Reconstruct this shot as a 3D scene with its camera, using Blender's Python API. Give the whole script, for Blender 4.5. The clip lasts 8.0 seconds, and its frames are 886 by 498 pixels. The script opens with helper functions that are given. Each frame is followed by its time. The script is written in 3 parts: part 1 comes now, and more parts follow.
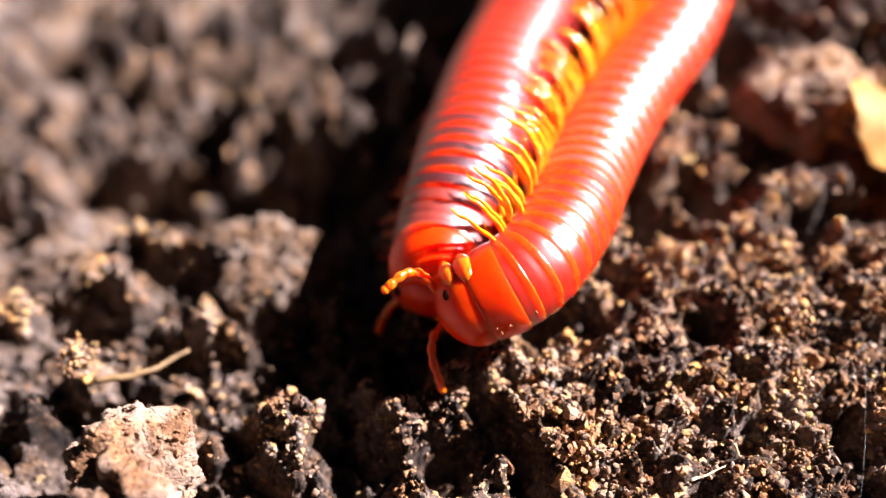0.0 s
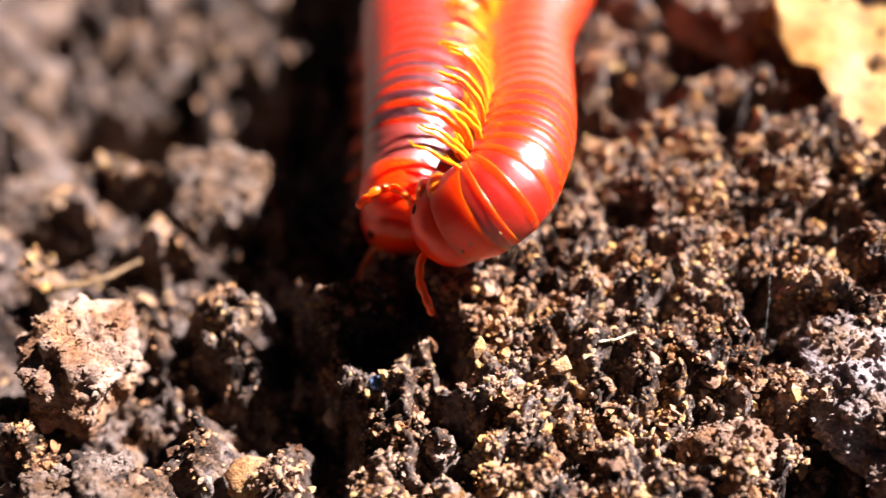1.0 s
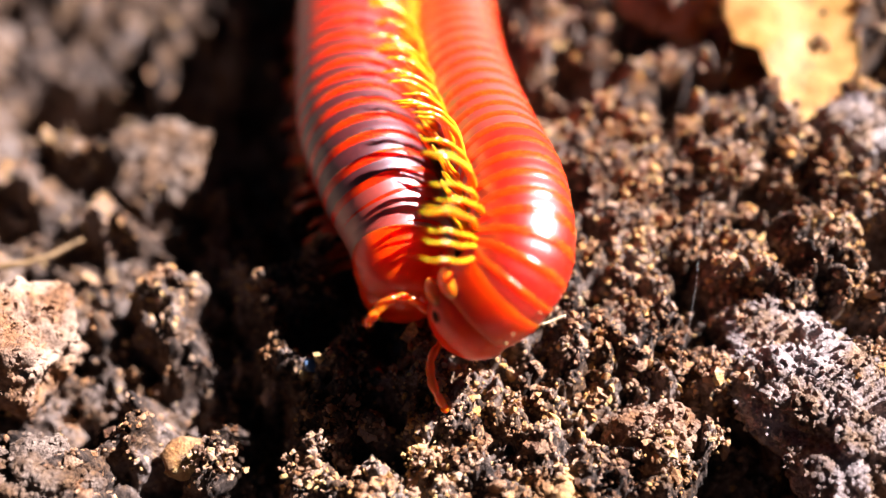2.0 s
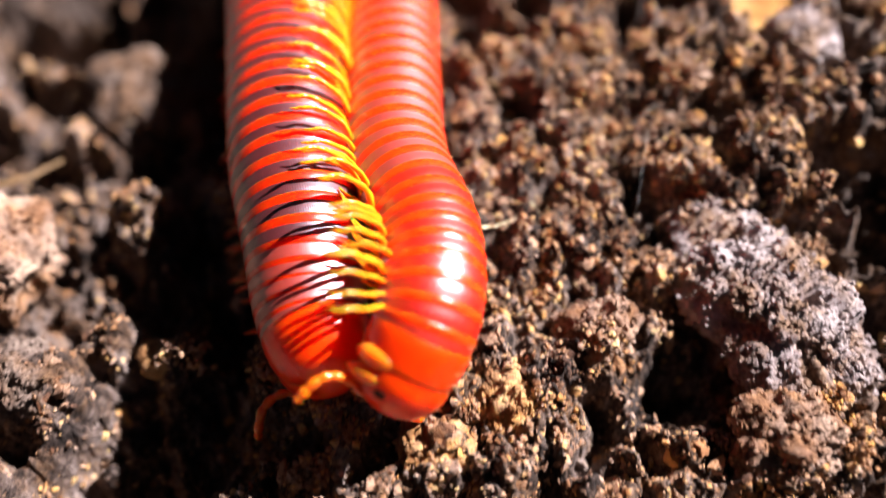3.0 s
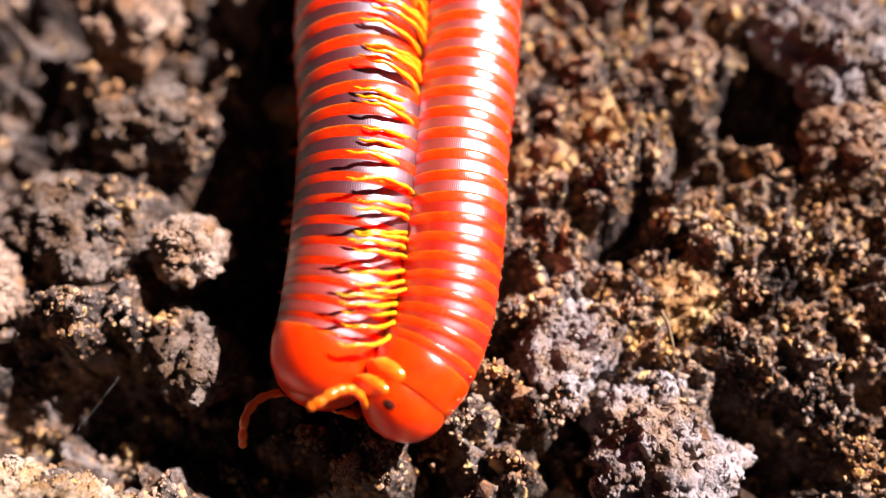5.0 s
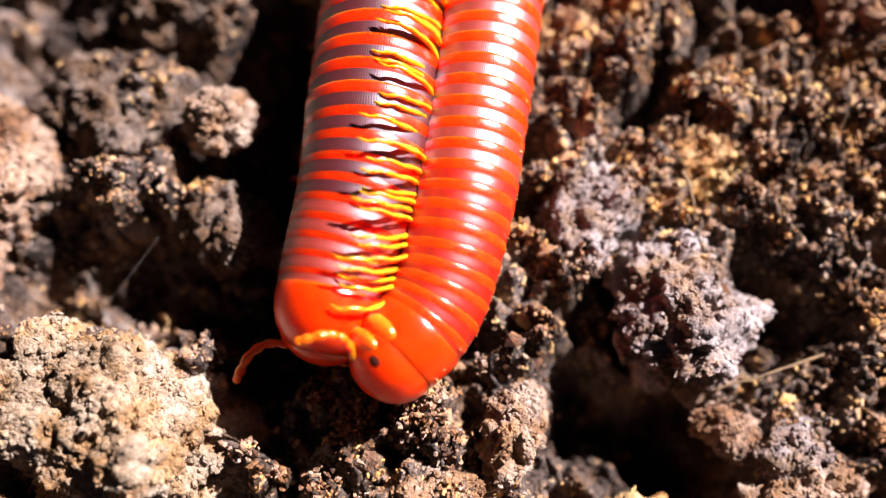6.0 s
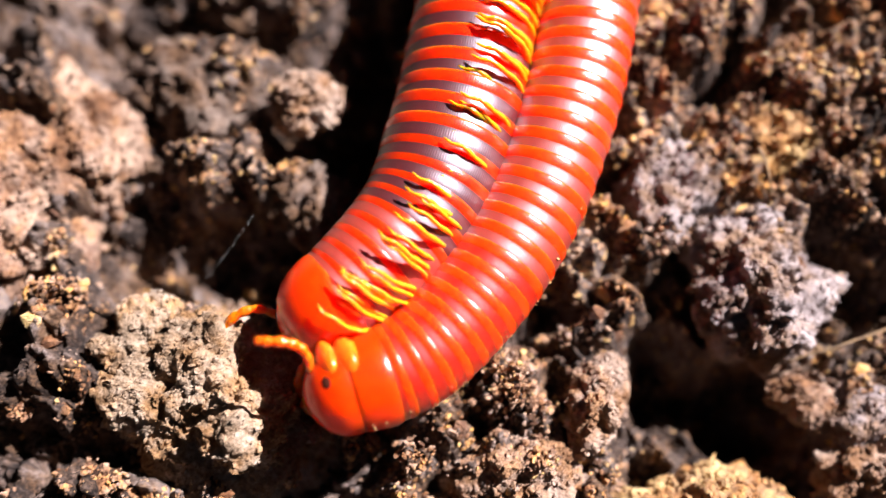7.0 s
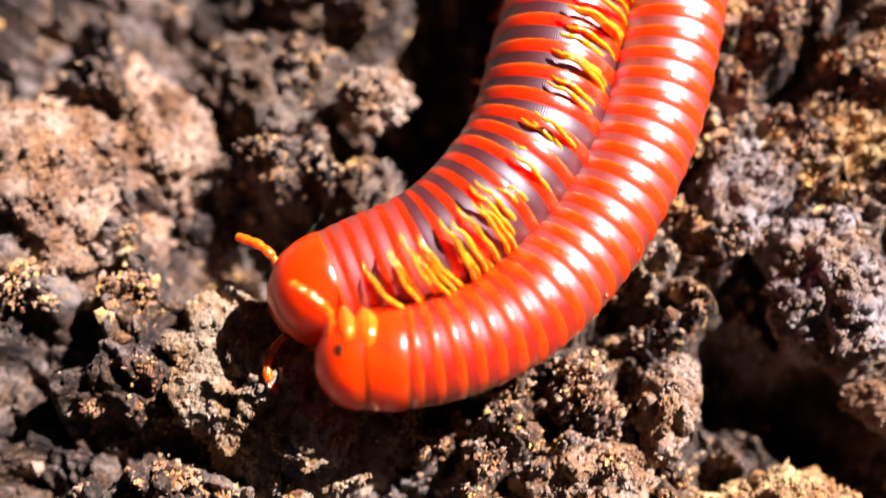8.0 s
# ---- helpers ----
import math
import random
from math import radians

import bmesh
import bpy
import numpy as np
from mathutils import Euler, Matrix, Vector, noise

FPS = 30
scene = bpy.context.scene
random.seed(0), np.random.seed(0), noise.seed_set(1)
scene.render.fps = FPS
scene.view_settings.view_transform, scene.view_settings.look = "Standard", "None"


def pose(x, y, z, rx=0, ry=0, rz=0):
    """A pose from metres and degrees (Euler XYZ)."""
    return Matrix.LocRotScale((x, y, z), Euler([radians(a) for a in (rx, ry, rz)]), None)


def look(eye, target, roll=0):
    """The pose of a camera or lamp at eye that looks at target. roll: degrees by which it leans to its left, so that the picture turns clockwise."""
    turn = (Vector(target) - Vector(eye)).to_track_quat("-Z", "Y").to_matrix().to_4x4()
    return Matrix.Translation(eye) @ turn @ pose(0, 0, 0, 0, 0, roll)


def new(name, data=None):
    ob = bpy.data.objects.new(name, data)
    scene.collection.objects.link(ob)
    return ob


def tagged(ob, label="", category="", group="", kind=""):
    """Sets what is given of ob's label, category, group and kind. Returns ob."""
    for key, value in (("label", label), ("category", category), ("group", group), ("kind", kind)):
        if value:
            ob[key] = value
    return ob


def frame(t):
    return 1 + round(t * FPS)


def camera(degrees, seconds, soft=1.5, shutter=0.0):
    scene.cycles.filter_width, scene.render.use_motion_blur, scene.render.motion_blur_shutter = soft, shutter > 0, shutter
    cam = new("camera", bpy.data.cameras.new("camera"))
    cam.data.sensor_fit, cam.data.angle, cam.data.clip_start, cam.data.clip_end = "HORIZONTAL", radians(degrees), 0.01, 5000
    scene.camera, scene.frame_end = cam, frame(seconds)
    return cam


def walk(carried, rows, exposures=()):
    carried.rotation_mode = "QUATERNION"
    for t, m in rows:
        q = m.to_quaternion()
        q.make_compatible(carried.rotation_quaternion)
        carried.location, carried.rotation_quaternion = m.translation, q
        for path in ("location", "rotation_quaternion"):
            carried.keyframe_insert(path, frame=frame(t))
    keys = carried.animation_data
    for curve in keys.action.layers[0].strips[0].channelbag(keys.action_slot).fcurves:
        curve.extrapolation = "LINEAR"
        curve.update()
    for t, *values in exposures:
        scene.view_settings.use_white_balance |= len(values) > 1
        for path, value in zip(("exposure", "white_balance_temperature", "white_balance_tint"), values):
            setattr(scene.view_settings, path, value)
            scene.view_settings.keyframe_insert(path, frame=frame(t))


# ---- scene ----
CM = 0.01   # all lengths below are written in centimetres
cam = camera(50, 8.0, soft=1.25, shutter=0.25)
PATH = [
    (0, (-0.798, -2.291, 5.345), (-0.731, -1.157, 3.699), 10.4),
    (0.2, (-0.5, -2.687, 5.391), (-0.534, -1.476, 3.8), 5),
    (0.5, (0.077, -3.149, 5.314), (-0.027, -1.93, 3.732), 1),
    (0.7, (0.007, -3.163, 5.203), (-0.087, -1.995, 3.582), 1),
    (1, (0.076, -3.087, 5.175), (0.028, -1.911, 3.558), 3.1),
    (1.2, (0.241, -3.024, 5.275), (0.199, -1.86, 3.65), 3.3),
    (1.5, (0.268, -2.971, 5.286), (0.224, -1.812, 3.657), 3.3),
    (1.7, (0.318, -2.95, 5.312), (0.31, -1.814, 3.666), 4.8),
    (2.8, (0.568, -2.919, 5.42), (0.53, -1.897, 3.701), 3.6),
    (3, (0.757, -3.318, 5.434), (0.722, -2.303, 3.711), 2.5),
    (3.2, (0.61, -3.513, 5.504), (0.63, -2.538, 3.758), 5.6),
    (3.5, (0.32, -3.709, 5.535), (0.353, -2.801, 3.753), 6.2),
    (3.7, (0.309, -3.924, 5.493), (0.348, -3.072, 3.684), 6.2),
    (4, (0.204, -4.077, 5.451), (0.2, -3.247, 3.631), 3.4),
    (4.2, (0.071, -4.132, 5.408), (0.06, -3.311, 3.584), 2.7),
    (5.3, (0.113, -4.72, 5.657), (0.117, -3.942, 3.814), 3),
    (5.5, (0.005, -4.863, 5.599), (-0.016, -4.106, 3.748), 1),
    (5.8, (-0.09, -4.986, 5.493), (-0.123, -4.257, 3.631), -0.3),
    (6, (0.014, -5.105, 5.536), (0.003, -4.386, 3.67), 1.2),
    (6.2, (-0.054, -4.969, 5.571), (-0.071, -4.239, 3.709), 0.9),
    (6.5, (-0.204, -5.135, 5.539), (-0.252, -4.426, 3.67), -1.7),
    (6.7, (-0.218, -5.155, 5.631), (-0.254, -4.468, 3.752), -1.1),
    (7, (-0.401, -5.205, 5.688), (-0.442, -4.524, 3.808), -1.7),
    (7.2, (-0.494, -5.306, 5.649), (-0.558, -4.646, 3.762), -3.8),
    (7.5, (-0.646, -5.305, 5.598), (-0.749, -4.671, 3.704), -7.3),
    (7.7, (-0.611, -5.343, 5.558), (-0.745, -4.714, 3.664), -10.1),
    (8, (-0.649, -5.175, 5.656), (-0.752, -4.507, 3.774), -6.2),
]
walk(cam, [(t, look(Vector(eye) * CM, Vector(target) * CM, roll)) for t, eye, target, roll in PATH],
     exposures=[(0, 2.30), (1.7, 2.30), (3.5, 1.86), (8, 1.78)])
cam.data.dof.use_dof = True
cam.data.dof.focus_distance = 5.3 * CM
cam.data.dof.aperture_fstop = 13.5

# ---- light: a low, hard sun in a clear sky ----
SUN = Vector((0.56, 0.36, 0.67)).normalized()
world = bpy.data.worlds.new("sky")
scene.world = world
world.use_nodes = True
sky = world.node_tree.nodes.new("ShaderNodeTexSky")
sky.sky_type = "NISHITA"
sky.sun_disc = False
sky.sun_elevation = math.asin(SUN.z)
sky.sun_rotation = math.atan2(SUN.x, SUN.y)
world.node_tree.links.new(sky.outputs[0], world.node_tree.nodes["Background"].inputs[0])
world.node_tree.nodes["Background"].inputs[1].default_value = 0.0028
sun = new("sun", bpy.data.lights.new("sun", "SUN"))
sun.data.energy = 5.0
sun.data.angle = radians(0.6)
sun.data.color = (0.97, 0.98, 1.05)
sun.matrix_world = look(SUN, (0, 0, 0))


# ---- materials ----
class Mat:
    """A node material with short calls for its nodes."""

    def __init__(self, name, rough=0.6, spec=0.5):
        self.m = bpy.data.materials.new(name)
        self.m.use_nodes = True
        self.t = self.m.node_tree
        self.b = self.t.nodes["Principled BSDF"]
        self.b.inputs["Roughness"].default_value = rough
        self.b.inputs["Specular IOR Level"].default_value = spec
        self.co = self.t.nodes.new("ShaderNodeTexCoord").outputs["Object"]

    def node(self, kind, **inputs):
        n = self.t.nodes.new(kind)
        for k, v in inputs.items():
            n.inputs[k.replace("_", " ")].default_value = v
        return n

    def link(self, a, b):
        self.t.links.new(a, b)

    def noise(self, per_cm, detail=4.0, rough=0.6):
        n = self.node("ShaderNodeTexNoise", Scale=per_cm / CM, Detail=detail, Roughness=rough)
        self.link(self.co, n.inputs["Vector"])
        return n.outputs["Fac"]

    def cells(self, per_cm):
        n = self.node("ShaderNodeTexVoronoi", Scale=per_cm / CM)
        self.link(self.co, n.inputs["Vector"])
        return n.outputs["Distance"]

    def island(self):
        return self.t.nodes.new("ShaderNodeNewGeometry").outputs["Random Per Island"]

    def ramp(self, fac, stops):
        n = self.t.nodes.new("ShaderNodeValToRGB")
        while len(n.color_ramp.elements) < len(stops):
            n.color_ramp.elements.new(0.5)
        for e, (p, c) in zip(n.color_ramp.elements, stops):
            e.position, e.color = p, (*c, 1)
        self.link(fac, n.inputs[0])
        return n.outputs[0]

    def mix(self, fac, a, b, how="MIX"):
        n = self.t.nodes.new("ShaderNodeMix")
        n.data_type, n.blend_type = "RGBA", how
        for v, i in ((fac, 0), (a, 6), (b, 7)):
            if isinstance(v, (int, float)):
                n.inputs[i].default_value = v
            elif isinstance(v, tuple):
                n.inputs[i].default_value = (*v, 1)
            else:
                self.link(v, n.inputs[i])
        return n.outputs[2]

    def math(self, how, a, b):
        n = self.t.nodes.new("ShaderNodeMath")
        n.operation = how
        for v, i in ((a, 0), (b, 1)):
            if isinstance(v, (int, float)):
                n.inputs[i].default_value = v
            else:
                self.link(v, n.inputs[i])
        return n.outputs[0]

    def color(self, c):
        if isinstance(c, tuple):
            self.b.inputs["Base Color"].default_value = (*c, 1)
        else:
            self.link(c, self.b.inputs["Base Color"])
        return self

    def bump(self, height, strength=0.5, deep=0.005):
        n = self.node("ShaderNodeBump", Strength=strength, Distance=deep * CM)
        self.link(height, n.inputs["Height"])
        self.link(n.outputs[0], self.b.inputs["Normal"])
        return self


def soil(name, stops, islands=0.0, rough=0.9, fine=0.6):
    m = Mat(name, rough, 0.25)
    big, small = m.noise(2.3, 5), m.noise(7 if islands else 22, 4, 0.7)
    f = m.math("ADD", m.math("MULTIPLY", big, 0.55), m.math("MULTIPLY", small, 0.45))
    if islands:
        f = m.math("ADD", m.math("MULTIPLY", f, 1 - islands), m.math("MULTIPLY", m.island(), islands))
    # some patches are warm with iron, others ashen
    patch = m.ramp(m.noise(4.2, 3, 0.65), [(0.40, (1.0, 0.78, 0.58)), (0.49, (1.0, 0.91, 0.90)), (0.58, (0.97, 0.97, 1.08))])
    m.color(m.mix(1.0, m.ramp(f, stops), patch, "MULTIPLY"))
    h = m.math("ADD", m.noise(60 if islands else 45, 5, 0.8), m.math("MULTIPLY", m.cells(75 if islands else 60), -0.7))
    return m.bump(h, 0.85 if islands else fine, 0.02 if islands else 0.015).m


SOIL = soil("dark_soil", [(0.31, (0.006, 0.004, 0.003)), (0.44, (0.028, 0.017, 0.012)), (0.52, (0.115, 0.074, 0.052)), (0.59, (0.22, 0.162, 0.130)),
                          (0.67, (0.30, 0.185, 0.095)), (0.77, (0.44, 0.33, 0.22))], fine=0.9)
CRUMB = soil("soil_crumb", [(0.31, (0.035, 0.016, 0.010)), (0.39, (0.14, 0.068, 0.038)), (0.45, (0.33, 0.18, 0.10)), (0.51, (0.48, 0.285, 0.165)),
                            (0.555, (0.40, 0.275, 0.205)), (0.585, (0.58, 0.33, 0.14)), (0.63, (0.72, 0.45, 0.16)), (0.70, (0.62, 0.43, 0.26))], islands=0.24)
CREAM = soil("cream_clay", [(0.34, (0.08, 0.045, 0.025)), (0.44, (0.23, 0.145, 0.08)), (0.54, (0.39, 0.27, 0.17)), (0.66, (0.58, 0.46, 0.33))], fine=1.0)
PALE = soil("pale_clay", [(0.34, (0.10, 0.06, 0.04)), (0.46, (0.25, 0.155, 0.10)), (0.56, (0.39, 0.265, 0.18)), (0.68, (0.54, 0.40, 0.285))], fine=0.9)
GREY = soil("grey_clay", [(0.34, (0.07, 0.046, 0.038)), (0.46, (0.20, 0.145, 0.122)), (0.55, (0.33, 0.25, 0.212)), (0.68, (0.50, 0.40, 0.34))], fine=0.9)
# darker soil for clods on the left; on seed 9 it stands in for shade
UMBER = soil("umber_soil", [(0.34, (0.03, 0.018, 0.012)), (0.46, (0.10, 0.062, 0.042)), (0.56, (0.20, 0.135, 0.095)), (0.68, (0.36, 0.26, 0.18))], fine=0.9)
REDDISH = soil("red_soil", [(0.34, (0.07, 0.035, 0.023)), (0.46, (0.19, 0.108, 0.068)), (0.55, (0.33, 0.205, 0.13)), (0.68, (0.52, 0.36, 0.23))], fine=0.8)
YELLOW = soil("yellow_soil", [(0.36, (0.14, 0.07, 0.035)), (0.47, (0.32, 0.18, 0.085)), (0.56, (0.52, 0.32, 0.12)), (0.68, (0.62, 0.45, 0.25))], fine=0.8)

ORANGE = soil("orange_soil", [(0.36, (0.16, 0.055, 0.018)), (0.5, (0.40, 0.17, 0.05)), (0.66, (0.58, 0.31, 0.11))], fine=0.8)


def shell(name, dark, light, striae=0.0, gloss=0.38, tint=(1.0, 0.16, 0.05), coat=1.0, sheen=0.1, polish=0.34, depth=0.85, hard=1.6):
    """Lacquered horn; the rings carry fine striae that run along the body."""
    m = Mat(name, gloss, sheen)
    m.color(m.mix(m.noise(14, 3), dark, light))
    m.b.inputs["Specular Tint"].default_value = (*tint, 1)
    m.b.inputs["Coat Weight"].default_value = coat
    m.b.inputs["Coat IOR"].default_value = hard
    m.b.inputs["Coat Roughness"].default_value = polish
    m.b.inputs["Subsurface Weight"].default_value = depth
    m.b.inputs["Subsurface Radius"].default_value = (1.0, 0.16, 0.03)
    m.b.inputs["Subsurface Scale"].default_value = 0.22 * CM
    # worn patches are a little duller
    m.link(m.math("ADD", m.math("MULTIPLY", m.noise(5, 4, 0.7), 0.24), gloss - 0.12), m.b.inputs["Roughness"])
    h = m.noise(75, 3, 0.7)
    if striae:
        split = m.node("ShaderNodeSeparateXYZ")
        m.link(m.co, split.inputs[0])
        turn = m.math("ARCTAN2", split.outputs[0], split.outputs[2])
        turn = m.math("ADD", turn, m.math("MULTIPLY", m.noise(9, 2), 0.05))
        h = m.math("ADD", h, m.math("MULTIPLY", m.math("SINE", m.math("MULTIPLY", turn, 170.0), 0.0), striae))
    m.bump(h, 0.5, 0.002)
    peel = m.node("ShaderNodeBump", Strength=1.0, Distance=0.0006 * CM)
    m.link(h, peel.inputs["Height"])
    m.link(peel.outputs[0], m.b.inputs["Coat Normal"])
    return m.m


RED = shell("red_shell", (0.84, 0.022, 0.0), (0.97, 0.055, 0.0), 0.2, polish=0.26, hard=1.65)
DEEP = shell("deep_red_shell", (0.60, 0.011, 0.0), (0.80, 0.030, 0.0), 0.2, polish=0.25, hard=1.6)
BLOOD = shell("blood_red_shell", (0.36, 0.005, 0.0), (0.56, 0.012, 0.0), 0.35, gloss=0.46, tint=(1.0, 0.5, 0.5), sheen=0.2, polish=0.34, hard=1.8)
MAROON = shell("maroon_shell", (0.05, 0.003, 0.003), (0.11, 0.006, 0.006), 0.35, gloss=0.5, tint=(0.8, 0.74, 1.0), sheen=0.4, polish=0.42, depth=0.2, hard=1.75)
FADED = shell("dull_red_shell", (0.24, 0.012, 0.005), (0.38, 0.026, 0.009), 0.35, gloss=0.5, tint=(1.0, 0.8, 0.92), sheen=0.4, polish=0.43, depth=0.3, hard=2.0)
RIM = shell("orange_rim", (0.95, 0.03, 0.0), (1.0, 0.09, 0.001), 0.2, gloss=0.3, polish=0.2)
LEG = shell("amber_leg", (0.96, 0.18, 0.002), (1.0, 0.35, 0.012), polish=0.18)
TOE = shell("red_leg", (0.80, 0.03, 0.001), (0.92, 0.09, 0.002))
FEELER = shell("red_feeler", (0.97, 0.05, 0.0), (1.0, 0.20, 0.006), polish=0.2)
FACE = shell("orange_face", (0.93, 0.020, 0.0), (1.0, 0.050, 0.0), coat=0.8, polish=0.25, hard=1.55)
slate_mat = Mat("blue_slate", 0.3, 0.6)
SLATE = slate_mat.color(slate_mat.ramp(slate_mat.noise(20), [(0.35, (0.05, 0.08, 0.15)), (0.65, (0.16, 0.24, 0.40))])).m
CHEEK = shell("yellow_cheek", (0.97, 0.07, 0.002), (1.0, 0.20, 0.008), polish=0.15)
EYE = Mat("black_eye", 0.85, 0.05).color((0.05, 0.010, 0.005)).m
leaf_mat = Mat("dry_leaf", 0.55, 0.4)
leaf_mat.color(leaf_mat.ramp(leaf_mat.noise(5, 5), [(0.3, (0.42, 0.16, 0.03)), (0.5, (0.66, 0.33, 0.08)), (0.7, (0.78, 0.50, 0.18))]))
LEAF = leaf_mat.bump(leaf_mat.noise(18, 5), 0.5, 0.02).m
root_mat = Mat("rootlet", 0.7)
ROOT = root_mat.color(root_mat.ramp(root_mat.noise(12), [(0.3, (0.09, 0.045, 0.02)), (0.7, (0.26, 0.14, 0.055))])).m
straw_mat = Mat("straw", 0.5)
STRAW = straw_mat.color(straw_mat.ramp(straw_mat.noise(15), [(0.35, (0.42, 0.30, 0.15)), (0.65, (0.68, 0.56, 0.36))])).m
HAIR = Mat("pale_hair", 0.4).color((0.28, 0.265, 0.245)).m


# ---- helpers of this place ----
def part(name, bm, material, parent=None, label="", smooth=True):
    """Links a bmesh, drawn in centimetres, as one mesh object."""
    bmesh.ops.scale(bm, vec=(CM, CM, CM), verts=bm.verts)
    me = bpy.data.meshes.new(name)
    bm.to_mesh(me)
    bm.free()
    for m in material if isinstance(material, (list, tuple)) else (material,):
        me.materials.append(m)
    if smooth:
        me.polygons.foreach_set("use_smooth", [True] * len(me.polygons))
    ob = new(name, me)
    ob.parent = parent
    return tagged(ob, label) if label else ob


def at(x, y, z, rx=0, ry=0, rz=0):
    return pose(x * CM, y * CM, z * CM, rx, ry, rz)


def lathe(profile, sides, squash=1.0, bands=()):
    """A body of revolution round y from (y, radius) pairs, front first; bands gives the material of each row of faces."""
    bm = bmesh.new()
    rows = []
    for y, r in profile:
        if r < 1e-4:
            rows.append([bm.verts.new((0, y, 0))])
        else:
            rows.append([bm.verts.new((r * math.sin(a), y, r * squash * math.cos(a)))
                         for a in (2 * math.pi * k / sides for k in range(sides))])
    for n, (a, b) in enumerate(zip(rows, rows[1:])):
        for k in range(sides):
            j = (k + 1) % sides
            vs = [a[k % len(a)], a[j % len(a)], b[j % len(b)], b[k % len(b)]]
            f = bm.faces.new(list(dict.fromkeys(vs)))
            f.material_index = bands[n] if bands else 0
    bmesh.ops.recalc_face_normals(bm, faces=bm.faces)
    return bm


def tube(points, radii, sides=7, bm=None):
    """A closed tube along points."""
    bm = bm or bmesh.new()
    pts = [Vector(p) for p in points]
    rows = []
    side = Vector((0, 0, 1))
    for n, (p, r) in enumerate(zip(pts, radii)):
        way = (pts[min(n + 1, len(pts) - 1)] - pts[max(n - 1, 0)]).normalized()
        u = way.cross(side if abs(way.dot(side)) < 0.95 else Vector((1, 0, 0))).normalized()
        v = way.cross(u)
        rows.append([bm.verts.new(p + r * (math.cos(a) * u + math.sin(a) * v))
                     for a in (2 * math.pi * k / sides for k in range(sides))])
    for a, b in zip(rows, rows[1:]):
        for k in range(sides):
            bm.faces.new((a[k], a[(k + 1) % sides], b[(k + 1) % sides], b[k]))
    bm.faces.new(rows[0])
    bm.faces.new(rows[-1][::-1])
    bmesh.ops.recalc_face_normals(bm, faces=bm.faces)
    return bm


def curve(points, steps):
    """A smooth run of points through the given ones."""
    p = [Vector(q) for q in points]
    p = [2 * p[0] - p[1], *p, 2 * p[-1] - p[-2]]
    out = []
    for a, b, c, d in zip(p, p[1:], p[2:], p[3:]):
        for k in range(steps):
            t = k / steps
            out.append(0.5 * (2 * b + (c - a) * t + (2 * a - 5 * b + 4 * c - d) * t * t + (3 * b - a - 3 * c + d) * t ** 3))
    return out + [p[-2]]


# ---- ground ----
# hollows: x, y, radius along x and y, depth
HOLLOWS = [(0.78, -4.05, 0.22, 0.26, 0.4), (0.18, -4.0, 0.14, 0.2, 0.2), (-0.95, -0.75, 0.75, 0.7, 0.2), (-2.4, 2.3, 1.3, 0.6, 1.1), (-2.95, 0.8, 0.35, 0.2, 0.4), (2.26, 0.76, 0.3, 0.22, 0.15),
           (2.3, -1.0, 0.42, 0.38, 0.6), (2.0, -3.35, 0.32, 0.3, 0.45), (1.25, -4.0, 0.5, 0.34, 0.75),
           (-1.65, -3.25, 0.4, 0.35, 0.4), (-1.35, 1.7, 0.4, 0.4, 0.4), (-2.4, -3.4, 0.35, 0.25, 0.4), (1.85, -4.6, 0.5, 0.3, 0.3), (1.55, -4.25, 0.42, 0.28, 0.6),
           (-0.8, -2.45, 0.5, 0.9, 0.6), (-1.08, -3.95, 0.2, 0.3, 0.4), (-2.5, -0.2, 0.3, 0.3, 0.4),
           (-1.2, -2.0, 0.35, 0.4, 0.5), (1.38, -0.72, 0.22, 0.2, 0.35), (1.84, 2.4, 0.3, 0.2, 0.35), (-1.3, 1.2, 0.35, 0.3, 0.4), (2.36, -0.25, 0.2, 0.2, 0.3)]

# firm stretches without voids: x, y, radius
FIRM = [(2.2, -1.8, 0.6), (0.6, -0.5, 0.6), (1.2, -1.05, 0.4), (0.9, 0.3, 0.5), (2.2, 1.2, 0.6), (0.0, -4.35, 0.45), (0.35, -0.3, 0.5), (-0.65, -4.35, 0.4), (1.6, -0.2, 0.6), (2.6, -0.2, 0.5), (-1.2, -0.3, 0.4), (2.4, -2.6, 0.7), (2.5, -3.7, 0.4), (1.8, 0.9, 0.5), (-2.6, -4.6, 0.7), (-2.9, -3.6, 0.5)]


def slope(x, y):
    """The lie of the land without its lumps."""
    x, y = min(max(x, -4.5), 4.5), min(max(y, -6.5), 5.0)
    z = 0.286 + 0.098 * x - 0.059 * y + 0.0497 * x * y - 0.0017 * x * x - 0.0271 * y * y
    return max(z, -1.4)


def lump(v, size, warp):
    d = noise.voronoi(v / size + warp)[0][0]
    return math.sqrt(max(0.0, 1 - (d / 0.85) ** 2))


